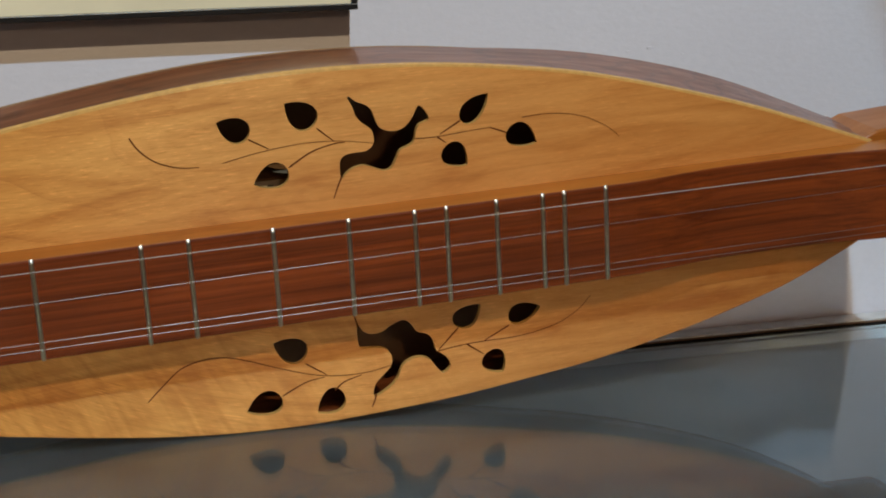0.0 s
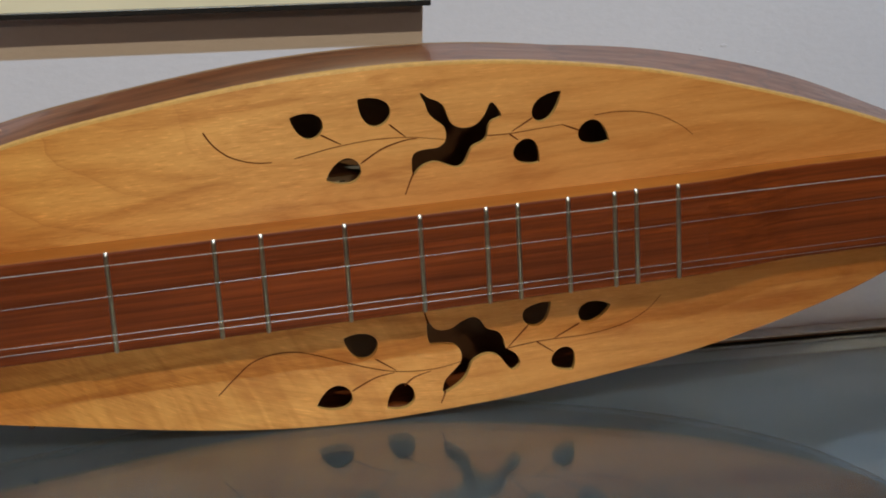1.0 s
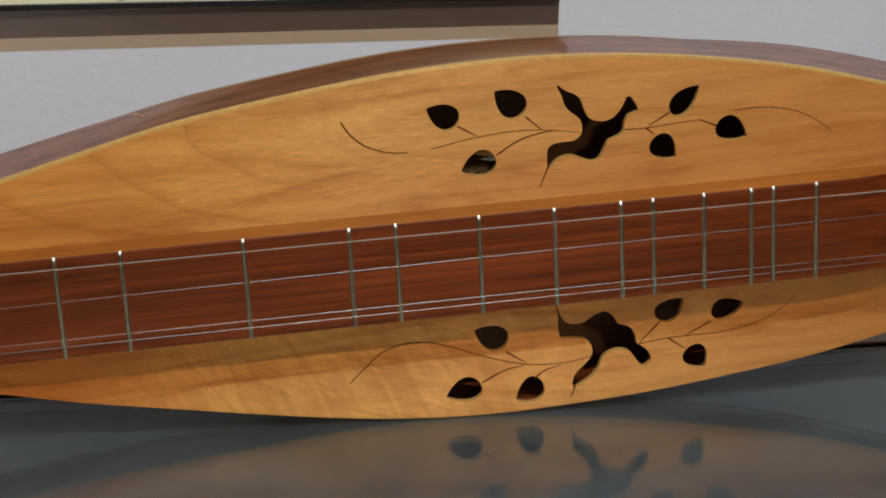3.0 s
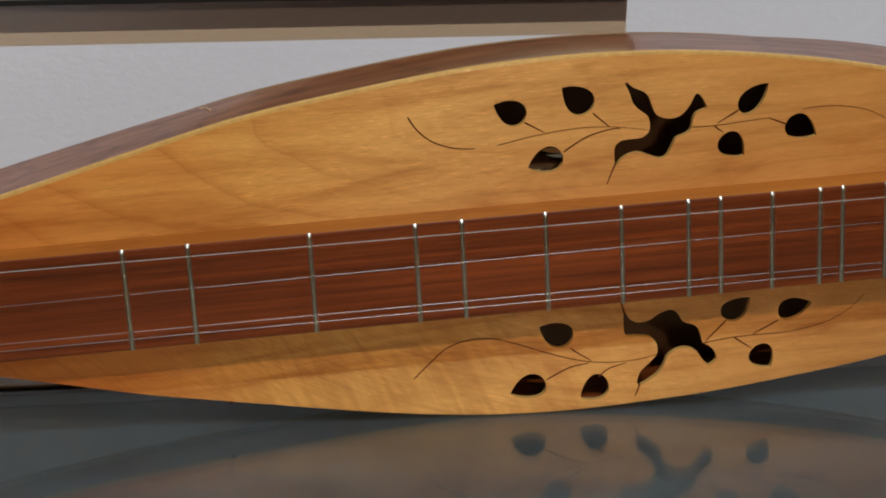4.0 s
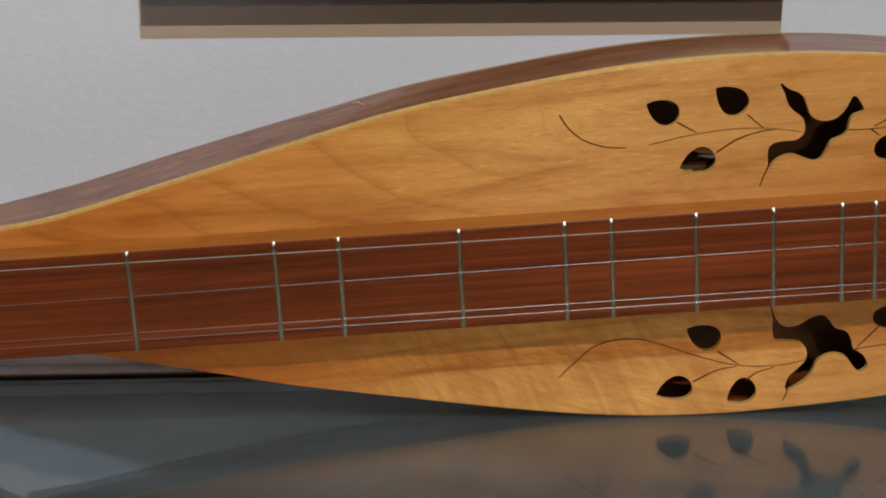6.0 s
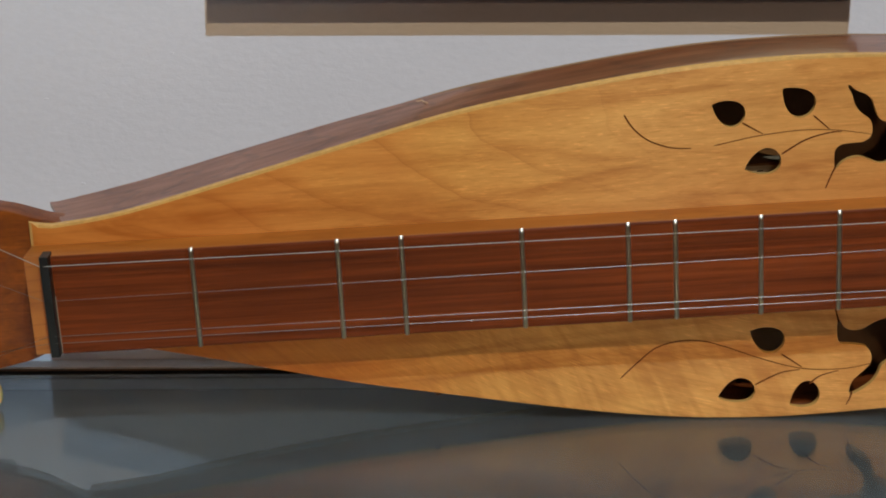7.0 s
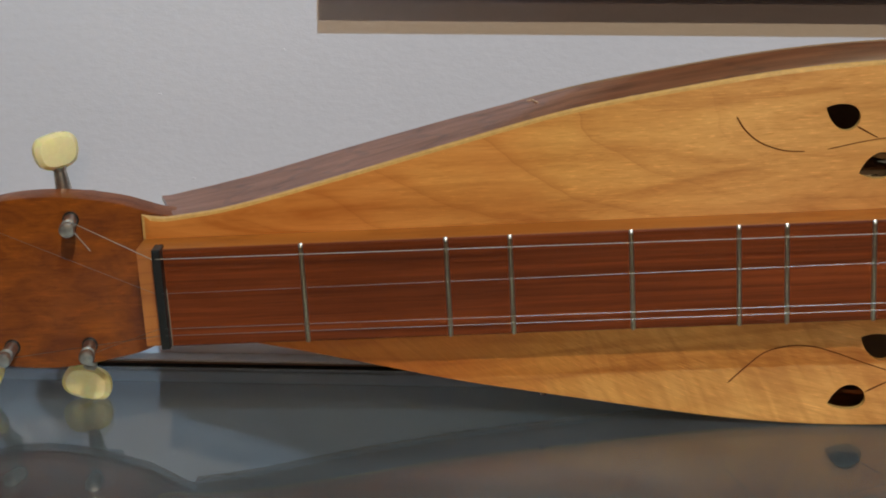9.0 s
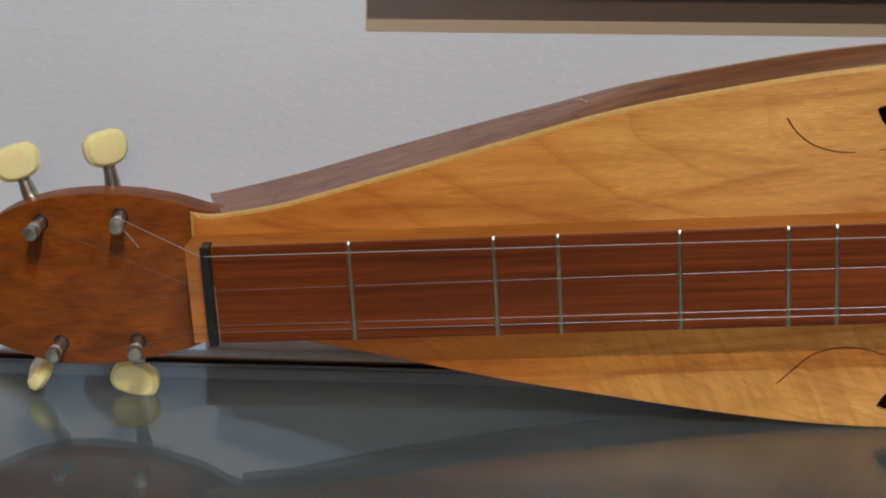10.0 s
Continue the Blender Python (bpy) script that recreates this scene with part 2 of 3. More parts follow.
def ring(bm, points, y):
    return [bm.verts.new((x, y, z)) for x, z in points]


def loop_edges(bm, vs):
    return [bm.edges.get((vs[i], vs[(i + 1) % len(vs)])) or bm.edges.new((vs[i], vs[(i + 1) % len(vs)])) for i in range(len(vs))]


def inset(points, d):
    """A closed outline moved inwards by d (points run clockwise or not: the sign of the area decides)."""
    n = len(points)
    area = sum(points[i][0] * points[(i + 1) % n][1] - points[(i + 1) % n][0] * points[i][1] for i in range(n))
    s = 1 if area > 0 else -1
    out = []
    for i in range(n):
        (x0, y0), (x1, y1) = points[i - 1], points[(i + 1) % n]
        dx, dy = x1 - x0, y1 - y0
        k = math.hypot(dx, dy) or 1
        out.append((points[i][0] - s * dy / k * d, points[i][1] + s * dx / k * d))
    return out


def plate(points, y0, y1, edge, holes=()):
    """A flat plate in the x-z plane from y0 (front) to y1, with a rounded front rim and holes cut through."""
    bm = bmesh.new()
    k = 0.29 * edge
    rings = [ring(bm, inset(points, edge), y0), ring(bm, inset(points, k), y0 + k), ring(bm, points, y0 + edge), ring(bm, points, y1)]
    for a, b in zip(rings, rings[1:]):
        skin(bm, a, b)
    front, back = loop_edges(bm, rings[0]), loop_edges(bm, rings[-1])
    for hole in holes:
        a, b = ring(bm, hole, y0), ring(bm, hole, y1)
        skin(bm, a, b)
        front += loop_edges(bm, a)
        back += loop_edges(bm, b)
    for edges in (front, back):
        bmesh.ops.triangle_fill(bm, use_beauty=True, use_dissolve=False, edges=edges)
    return bm


def box(bm, lo, hi, bevel=0.0):
    vs = [bm.verts.new((x, y, z)) for x in (lo[0], hi[0]) for y in (lo[1], hi[1]) for z in (lo[2], hi[2])]
    faces = [bm.faces.new([vs[i] for i in f]) for f in ((0, 1, 3, 2), (4, 6, 7, 5), (0, 4, 5, 1), (2, 3, 7, 6), (0, 2, 6, 4), (1, 5, 7, 3))]
    if bevel:
        bmesh.ops.bevel(bm, geom=list({e for f in faces for e in f.edges}), offset=bevel, segments=2, profile=0.5, affect="EDGES")
    return bm


def lathe(bm, profile, m, sides=20):
    """Turn (radius, height) pairs about local z, at the pose m."""
    loops = []
    for r, h in profile:
        loops.append([bm.verts.new(m @ Vector((r * math.cos(2 * math.pi * i / sides), r * math.sin(2 * math.pi * i / sides), h))) for i in range(sides)])
    for a, b in zip(loops, loops[1:]):
        skin(bm, a, b)
    bm.faces.new(loops[0])
    bm.faces.new(loops[-1][::-1])
    return bm


def tube(path, radius, sides=6):
    """A thin round wire along 3D points."""
    bm = bmesh.new()
    loops = []
    for i, p in enumerate(path):
        along = (Vector(path[min(i + 1, len(path) - 1)]) - Vector(path[max(i - 1, 0)])).normalized()
        a = along.cross(Vector((0.1, 0.9, 0.4))).normalized()
        b = along.cross(a)
        loops.append([bm.verts.new(Vector(p) + radius * (a * math.cos(2 * math.pi * k / sides) + b * math.sin(2 * math.pi * k / sides))) for k in range(sides)])
    for a, b in zip(loops, loops[1:]):
        skin(bm, a, b)
    bm.faces.new(loops[0])
    bm.faces.new(loops[-1][::-1])
    return bm


def mm(points):
    return [tuple(v / 1000 for v in p) for p in points]


# ---- the room ----
WALL_Y, GLASS_BACK = 0.127, 0.107


def wall_paint():
    m, t, p = material("wall_paint")
    big = node(t, "ShaderNodeTexNoise", Scale=3.0, Detail=4.0, Roughness=0.6)
    link(t, coords(t, (1, 1, 1)), big.inputs[0])
    roll = node(t, "ShaderNodeTexNoise", Scale=260.0, Detail=4.0, Roughness=0.65)
    link(t, coords(t, (0.55, 1, 1)), roll.inputs[0])
    base = ramp(t, big.outputs[0], [(0.3, (0.675, 0.66, 0.735)), (0.7, (0.725, 0.71, 0.79))])
    base = mix(t, base, ramp(t, roll.outputs[0], [(0.35, (0.95, 0.95, 0.95)), (0.65, (1, 1, 1))]), 0.7, "MULTIPLY")
    link(t, base, p.inputs["Base Color"])
    p.inputs["Roughness"].default_value = 0.65
    bump(t, p, roll.outputs[0], 0.20, 0.0012)
    return m


M_WALL = wall_paint()
M_FLOOR = wood("oak_floor", (0.07, 0.045, 0.03), (0.12, 0.08, 0.05), (0.6, 0.5, 0.4))


def slab(name, lo, hi, mat, label, bevel=0.0):
    ob = part(name, box(bmesh.new(), lo, hi, bevel), mat, None)
    return tagged(ob, label, kind="structure")


slab("wall_north", (-2.6, WALL_Y, -0.95), (3.2, WALL_Y + 0.12, 2.4), M_WALL, "off-white painted wall with fine roller texture")
# unseen walls close the room, dark so that little light bounces back
M_FAR = plain("unseen_wall_dark", (0.16, 0.14, 0.12), 0.8, 0, 0.05, 4)
slab("wall_south", (-2.6, -4.12, -0.95), (3.2, -4.0, 2.4), M_FAR, "unseen dark wall added across the room")
# the opening is made up, to hold the side fill
west = bmesh.new()
for lo, hi in (((-2.72, -4.12, -0.95), (-2.6, -2.2, 2.4)), ((-2.72, -0.8, -0.95), (-2.6, WALL_Y + 0.12, 2.4)), ((-2.72, -2.2, -0.95), (-2.6, -0.8, 0.2)), ((-2.72, -2.2, 1.6), (-2.6, -0.8, 2.4))):
    box(west, lo, hi)
tagged(part("wall_west", west, M_FAR, None), "unseen dark side wall with a made-up opening for the side fill", kind="structure")
slab("wall_east", (3.2, -4.12, -0.95), (3.32, WALL_Y + 0.12, 2.4), M_FAR, "unseen dark side wall added to close the room")
slab("floor", (-2.72, -4.12, -1.05), (3.32, WALL_Y + 0.12, -0.95), M_FLOOR, "brown wooden floor below the display case")
slab("ceiling", (-2.72, -4.12, 2.4), (3.32, WALL_Y + 0.12, 2.5), M_WALL, "plain white ceiling")


# ---- display case ----
def glass():
    m, t, p = material("clear_glass")
    p.inputs["Base Color"].default_value = (0.66, 0.74, 0.77, 1)
    p.inputs["Transmission Weight"].default_value = 1.0
    p.inputs["IOR"].default_value = 1.5
    p.inputs["Specular Tint"].default_value = (0.22, 0.24, 0.23, 1)
    smear = node(t, "ShaderNodeTexNoise", Scale=14.0, Detail=4.0, Roughness=0.6)
    link(t, coords(t, (1, 1, 1)), smear.inputs[0])
    link(t, ramp(t, smear.outputs[0], [(0.35, (0.0, 0.0, 0.0)), (0.75, (0.002, 0.002, 0.002))]), p.inputs["Roughness"])
    # wiped smudges and dust, with a pale haze added to grey the reflections
    dust_veil = node(t, "ShaderNodeBsdfDiffuse", Color=(0.74, 0.82, 0.88, 1))
    wipe = node(t, "ShaderNodeTexNoise", Scale=1.0, Detail=5.0, Roughness=0.6, Distortion=1.0)
    link(t, coords(t, (7, 16, 10), (0, 0, radians(25))), wipe.inputs[0])
    both = t.nodes.new("ShaderNodeMixShader")
    link(t, ramp(t, wipe.outputs[0], [(0.3, (0.014,) * 3), (0.7, (0.044,) * 3)]), both.inputs[0])
    link(t, p.outputs[0], both.inputs[1])
    link(t, dust_veil.outputs[0], both.inputs[2])
    link(t, both.outputs[0], t.nodes["Material Output"].inputs["Surface"])
    return m


def display_case():
    base = new("display_case")
    tagged(base, "low glass-topped display case with a dark blue-grey interior", "display case")
    x0, x1, y0, y1 = -1.0, 1.5, -0.50, GLASS_BACK
    top = part("glass_top", box(bmesh.new(), (x0, y0, -0.007), (x1, y1, 0.0), 0.0008), glass(), base, "clear glass top with faint smears")
    top.visible_shadow = False
    cloth = plain("blue_grey_cloth", (0.19, 0.20, 0.19), 0.9, 0.0, 0.3, 5, 0.2)
    frame_mat = plain("dark_case_paint", (0.012, 0.012, 0.013), 0.6)
    part("case_floor", box(bmesh.new(), (x0 + 0.012, y0 + 0.012, -0.16), (x1 - 0.012, y1 - 0.012, -0.14)), cloth, base, "blue-grey cloth lining")
    for lo, hi in (((x0, y0, -0.95), (x1, y0 + 0.012, -0.007)), ((x0, y1 - 0.0215, -0.95), (x1, y1 - 0.0195, -0.0075)),
                   ((x0, y0 + 0.012, -0.95), (x0 + 0.012, y1 - 0.012, -0.007)), ((x1 - 0.012, y0 + 0.012, -0.95), (x1, y1 - 0.012, -0.007))):
        part("case_panel", box(bmesh.new(), lo, hi), frame_mat, base)
    part("back_ledge", box(bmesh.new(), (x0, y1 - 0.0193, -0.95), (x1, y1, -0.0078)), plain("grey_ledge", (0.30, 0.32, 0.35), 0.7), base, "grey painted ledge under the glass edge")
    # black filler stands in for the shade in the gap behind the glass
    part("gap_shade", box(bmesh.new(), (x0, y1 + 0.0003, -0.04), (x1, WALL_Y - 0.0005, 0.0004)), plain("dark_gap", (0.014, 0.011, 0.010), 0.95, gloss=0.05), base, "black filler painted as the dark gap behind the glass")
    return base


display_case()
slab("trim", (-2.6, WALL_Y - 0.0145, 0.0012), (3.2, WALL_Y - 0.0004, 0.0026), plain("trim_paint", (0.62, 0.60, 0.60), 0.6), "narrow pale ledge along the wall at case height", 0.0004)
# brown strip for the shadowed front face of the ledge
slab("trim_edge", (-2.6, WALL_Y - 0.0149, 0.0004), (3.2, WALL_Y - 0.0120, 0.0011), plain("trim_front_shade", (0.20, 0.11, 0.06), 0.7), "thin brown strip painted as the pale ledge's shaded front")


# ---- framed picture ----
def framed_picture():
    x0, x1, z0, z1, front, back = 0.0698, 0.4142, 0.2080, 0.640, WALL_Y - 0.0205, WALL_Y - 0.0008
    base = new("framed_picture")
    base.location = (x0, back, z0)
    tagged(base, "cream print in a thin black frame hanging on the wall", "picture")
    w, h, d, bar = x1 - x0, z1 - z0, front - back, 0.0034
    black = plain("black_frame", (0.010, 0.010, 0.011), 0.32)
    for name, lo, hi in (("bottom_rail", (0, d, 0), (w, 0, bar)), ("top_rail", (0, d, h - bar), (w, 0, h)),
                         ("stile", (0, d, bar), (bar, 0, h - bar)), ("stile", (w - bar, d, bar), (w, 0, h - bar))):
        part(name, box(bmesh.new(), lo, hi, 0.0005), black, base)
    part("print", box(bmesh.new(), (bar, d + 0.0025, bar), (w - bar, d + 0.0045, h - bar)), plain("cream_print", (0.80, 0.72, 0.52), 0.7, 0, 0.05, 20), base, "cream printed sheet")
    part("backing", box(bmesh.new(), (bar, d + 0.006, bar), (w - bar, -0.001, h - bar)), plain("backing_board", (0.3, 0.24, 0.17), 0.8), base)
    stroke = [(0.103 + 0.0022 * math.cos(a) + 0.0006 * a, d + 0.0022, bar + 0.0034 + 0.0024 * math.sin(a)) for a in [k * 0.4 for k in range(14)]]
    part("ink_stroke", tube(stroke, 0.00022, 4), plain("blue_ink", (0.12, 0.18, 0.42), 0.6), base, "small blue pen stroke")
    return base


framed_picture()

# ---- dulcimer ----
# Local axes: x from the nut to the tail, y from the strings to the back, z across the fretboard.
BOARD, BACK = 0.0212, 0.0715
SCALE_LENGTH = 0.69
dulcimer = new("dulcimer")
tagged(dulcimer, "lacquered mountain dulcimer with pale top and walnut sides on edge", "dulcimer")
dulcimer.matrix_world = Matrix(((0.99846, -0.00376, -0.05537, 0), (0, 0.9977, -0.0678, 0), (0.0555, 0.0677, 0.99616, 0.0684), (0, 0, 0, 1)))

UPPER = mm([(6, 35.5), (38, 39.9), (95, 53.6), (151, 67.7), (205, 80.5), (259, 88.9), (306, 94.6), (347, 97.1), (389, 97.2), (432, 94.5), (476, 88.8), (521, 80.3), (568, 67.4), (617, 51.6), (667, 32.2), (684, 25.4)])
LOWER = mm([(684, -28), (669, -35.5), (635, -50.2), (601, -60.6), (567, -69.0), (534, -75.5), (501, -80.3), (437, -86.8), (376, -89.3), (345, -89.0), (316, -87.2), (286, -83.7), (258, -79.3), (230, -74.2), (202, -68.8), (174, -63.4), (145, -57.6), (117, -50.8), (89, -43.9), (60, -36.9), (32, -31), (4, -28)])
OUTLINE = catmull(UPPER, 6) + catmull(LOWER, 4)
FACE = mm([(-9.2, 36.9), (-4, 35.9), (2, 35.2)]) + OUTLINE + mm([(-4, -28), (-10.8, -26)])

# a leaf: tip, end at the stem, half width, sideways bow (millimetres)
LEAVES = [((326.3, 76.0), (341.6, 67.9), 6.7, -0.1), ((360.4, 81.7), (374.8, 70.0), 7.3, -0.3), ((342.0, 42.8), (359.6, 47.9), 6.8, 0.5),
          ((464.5, 75.6), (450.2, 62.4), 5.8, -0.3), ((489.6, 47.2), (473.6, 54.5), 6.7, -1.2), ((451.9, 39.8), (440.1, 50.1), 6.8, -0.6),
          ((344.6, -41.4), (361.3, -50.0), 7.2, -0.3), ((328.2, -76.4), (347.0, -72.6), 7.0, 1.1), ((364.9, -82.8), (378.3, -72.7), 7.1, -0.9),
          ((455.3, -36.3), (440.4, -44.7), 6.4, 1.3), ((488.2, -42.2), (470.4, -46.3), 6.0, -0.2), ((466.5, -75.9), (457.5, -64.0), 6.9, -0.4)]
BIRD = [(392.1, 81.7), (395.6, 78.7), (400.4, 76.5), (403.3, 73.6), (404.8, 69.1), (406.8, 64.5), (411.0, 62.0), (416.8, 61.6), (421.3, 63.7), (425.1, 68.2), (427.7, 72.9), (430.0, 71.4), (432.4, 67.1), (431.7, 65.5),
        (427.8, 64.2), (425.6, 60.9), (424.4, 55.8), (421.9, 53.8), (417.1, 52.0), (414.5, 47.6), (411.9, 43.3), (408.3, 42.5), (404.0, 44.2), (398.3, 46.4), (392.5, 45.6), (388.5, 43.2), (386.3, 40.8), (386.1, 45.2),
        (386.4, 49.6), (389.2, 52.1), (394.4, 52.7), (399.6, 52.9), (403.3, 55.4), (404.4, 59.0), (403.3, 64.1), (398.4, 68.4), (395.7, 72.1), (394.3, 76.9)]


def leaf(tip, stem, half, bow):
    """A pointed drop: sharp at the tip, round at the stem, bent a little to one side."""
    a, b = Vector(tip), Vector(stem)
    along = b - a
    side = Vector((-along.y, along.x)).normalized()
    turns = [2 * math.pi * k / 32 for k in range(32)]
    ring_ = []
    for w in turns:
        u = (1 - math.cos(w)) / 2
        ring_.append(a + along * u + side * (1.18 * half * math.sin(w) * abs(math.sin(w / 2)) ** 0.75 + bow * math.sin(math.pi * u)))
    return mm([tuple(v) for v in ring_])


LOW_BIRD = [(389.0, -38.3), (391.7, -42.4), (396.1, -44.3), (401.6, -43.9), (407.2, -40.7), (413.3, -39.1), (417.1, -41.9), (419.9, -46.4), (425.9, -48.9), (428.7, -53.7), (429.7, -58.3), (434.7, -62.3), (437.2, -67.8), (433.6, -71.0), (430.4, -67.9),
            (426.9, -62.6), (422.5, -60.3), (416.9, -60.4), (411.2, -63.6), (408.4, -69.8), (403.8, -74.5), (395.7, -78.5), (396.7, -72.1), (401.2, -67.7), (405.8, -62.8), (406.2, -57.1), (402.8, -52.5), (394.8, -51.0), (389.4, -49.5)]


def bird(points):
    return inset(catmull(mm(points), 3, True), -0.0004)


HOLES = [leaf(*l) for l in LEAVES] + [bird(BIRD), bird(LOW_BIRD)]
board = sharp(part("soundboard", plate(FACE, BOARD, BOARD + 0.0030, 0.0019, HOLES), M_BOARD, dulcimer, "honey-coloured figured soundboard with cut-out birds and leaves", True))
board.data.materials.append(M_EDGE)
# rim faces take the paler colour, more of them on the upper side
for face in board.data.polygons:
    if abs(face.normal.y) < 0.85 or (abs(face.normal.y) < 0.97 and face.center.z > 0):
        face.material_index = 1


def back_y(x, z):
    """Where the back lies: the body is shallower towards the neck, most of all below."""
    lower = min(max(0.5 - z / 0.05, 0.0), 1.0)
    return BACK - (0.003 + 0.021 * lower) * max(0.0, 1 - max(x, 0.0) / 0.095) ** 1.6


def sides():
    """Two bent side strips between the soundboard and the back, and the back itself."""
    rim = inset(OUTLINE, 0.0008)
    up = len(catmull(UPPER, 6))
    for name, points in (("upper_side", rim[:up]), ("lower_side", rim[up:])):
        inner = [(x, z * (1 - 0.0026 / max(abs(z), 0.02))) for x, z in points]
        bm = bmesh.new()
        slant = [(x - max(0.0, 0.030 - x) * 0.66, z - max(0.0, 0.030 - x) * 0.17 + 0.0006 + 0.0026 * max(0.0, 1 - ((x - 0.07) / 0.13) ** 2) + 0.0064 * math.sin(math.pi * min(max((x - 0.44) / 0.31, 0.0), 1.0)) ** 2) for x, z in points] if name == "upper_side" else points
        loops = [ring(bm, points, BOARD + 0.0030), [bm.verts.new((x, back_y(x, z), z)) for x, z in slant], [bm.verts.new((x, back_y(x, z), z - 0.0026 if z > 0 else z + 0.0026)) for x, z in slant], ring(bm, inner, BOARD + 0.0030)]
        for a, b in zip(loops, loops[1:] + loops[:1]):
            skin(bm, a, b, False)
        for k in (0, -1):
            bm.faces.new([l[k] for l in loops])
        sharp(part(name, bm, M_SIDE, dulcimer, "glossy dark walnut side", True))
    bm = plate(OUTLINE, BACK + 0.0002, BACK + 0.0030, 0.0008)
    for v in bm.verts:
        v.co.y += back_y(v.co.x, v.co.z) - BACK
    sharp(part("back", bm, M_INNER, dulcimer, "bare wooden back", True))


sides()


def kerf(points, width):
    """A burnt saw line in the soundboard: a thin strip that thins out towards its end."""
    line = catmull(mm(points), 6)
    bm = bmesh.new()
    loops = []
    for i, (x, z) in enumerate(line):
        (x0, z0), (x1, z1) = line[max(i - 1, 0)], line[min(i + 1, len(line) - 1)]
        k = math.hypot(x1 - x0, z1 - z0) or 1
        w = width / 2000 * (0.45 + 0.65 * (1 - i / (len(line) - 1)) ** 0.8 if i else 0.5)
        nx, nz = -(z1 - z0) / k * w, (x1 - x0) / k * w
        loops.append([bm.verts.new((x + nx, BOARD - 0.00012, z + nz)), bm.verts.new((x - nx, BOARD - 0.00012, z - nz)),
                      bm.verts.new((x - nx, BOARD + 0.0004, z - nz)), bm.verts.new((x + nx, BOARD + 0.0004, z + nz))])
    for a, b in zip(loops, loops[1:]):
        skin(bm, a, b)
    bm.faces.new(loops[0])
    bm.faces.new(loops[-1][::-1])
    return part("vine_line", bm, M_LINE, dulcimer)


for line, width in (
    ([(283.8, 73.5), (288.0, 66.6), (295.4, 60.1), (305.9, 56.0), (316.0, 55.0)], 0.75),
    ([(327.0, 55.6), (346.4, 59.0), (363.5, 60.7), (374.8, 60.8), (386.2, 60.0), (397.6, 58.1), (404.0, 56.8)], 0.36),
    ([(425.0, 56.6), (437.1, 56.4), (453.6, 57.4), (465.0, 58.1)], 0.45),
    ([(482.0, 61.2), (493.1, 61.7), (505.4, 60.6), (517.6, 57.2), (528.4, 51.1), (535.2, 45.2)], 0.35),
    ([(340.8, 66.2), (350.7, 60.2)], 0.8), ([(375.3, 67.8), (383.4, 60.4)], 0.8), ([(359.8, 49.4), (371.6, 56.0), (383.3, 58.9), (389.0, 59.1)], 0.75),
    ([(449.4, 63.4), (438.1, 57.4)], 0.85), ([(436.6, 56.4), (441.2, 52.6)], 0.8), ([(473.6, 54.2), (464.4, 58.2)], 0.85),
    ([(386.4, 41.6), (384.4, 37.8), (381.5, 30.9)], 0.9),
    ([(278.8, -62.9), (287.9, -54.6), (297.1, -47.5), (308.8, -44.5), (320.2, -45.1), (331.4, -48.7), (345.5, -54.6), (359.8, -60.0), (371.4, -63.1), (383.3, -64.4), (395.4, -64.2), (405.5, -62.5)], 0.6),
    ([(429.5, -58.8), (444.9, -57.3), (457.3, -57.0), (476.2, -57.0), (495.4, -53.8), (508.4, -47.8), (516.6, -40.3)], 0.5),
    ([(360.2, -54.5), (370.9, -62.4)], 0.8), ([(347.1, -70.5), (359.4, -65.0), (369.9, -63.5)], 0.75), ([(374.7, -71.7), (380.1, -67.7), (389.3, -65.4)], 0.8),
    ([(442.9, -47.1), (431.5, -57.9)], 0.85), ([(470.6, -50.1), (456.7, -56.6)], 0.85), ([(446.4, -56.9), (456.1, -64.3)], 0.85),
    ([(389.3, -39.3), (388.2, -35.3), (387.0, -30.5)], 0.9), ([(396.4, -77.4), (395.3, -80.9), (393.6, -84.3)], 0.9),
):
    kerf(line, width)


# ---- fretboard ----
def hollow(x):
    """How deep the strum hollow is scooped at x."""
    u = min(max((x - 0.530) / 0.062, 0), 1) * min(max((0.694 - x) / 0.062, 0), 1)
    return 0.0075 * u * u * (3 - 2 * u)


def bar(x0, x1, half, y0, y1, edge, steps, low=None):
    """A long bar along x whose top follows the strum hollow, with eased upper edges."""
    bm = bmesh.new()
    loops = []
    for i in range(steps + 1):
        x = x0 + (x1 - x0) * i / steps
        top = y0 + hollow(x)
        base = y1 if low is None else low + hollow(x)
        loops.append([bm.verts.new((x, y, z)) for y, z in ((base, -half), (top + edge, -half), (top, -half + edge), (top, half - edge), (top + edge, half), (base, half))])
    for a, b in zip(loops, loops[1:]):
        skin(bm, a, b)
    bm.faces.new(loops[0])
    bm.faces.new(loops[-1][::-1])
    return bm


part("fretboard", bar(-0.0085, 0.712, 0.0250, 0.0024, BOARD - 0.0001, 0.0002, 60), M_CHERRY, dulcimer, "orange cherry fretboard beam")
part("fingerboard", bar(0.0047, 0.712, 0.0249, 0.0008, 0, 0.0005, 60, 0.0023), M_FINGER, dulcimer, "dark red hardwood fingerboard with black streaks")
OFFS = {2: -3.1, 4: 0.0, 5: 0.1, 7: 1.6, 9: 2.4, 10: 2.1, 12: 1.0, 14: 1.1, 16: 1.3, 17: 2.3, 19: 0.4, 21: -0.1, 22: 0.0, 24: 1.5}


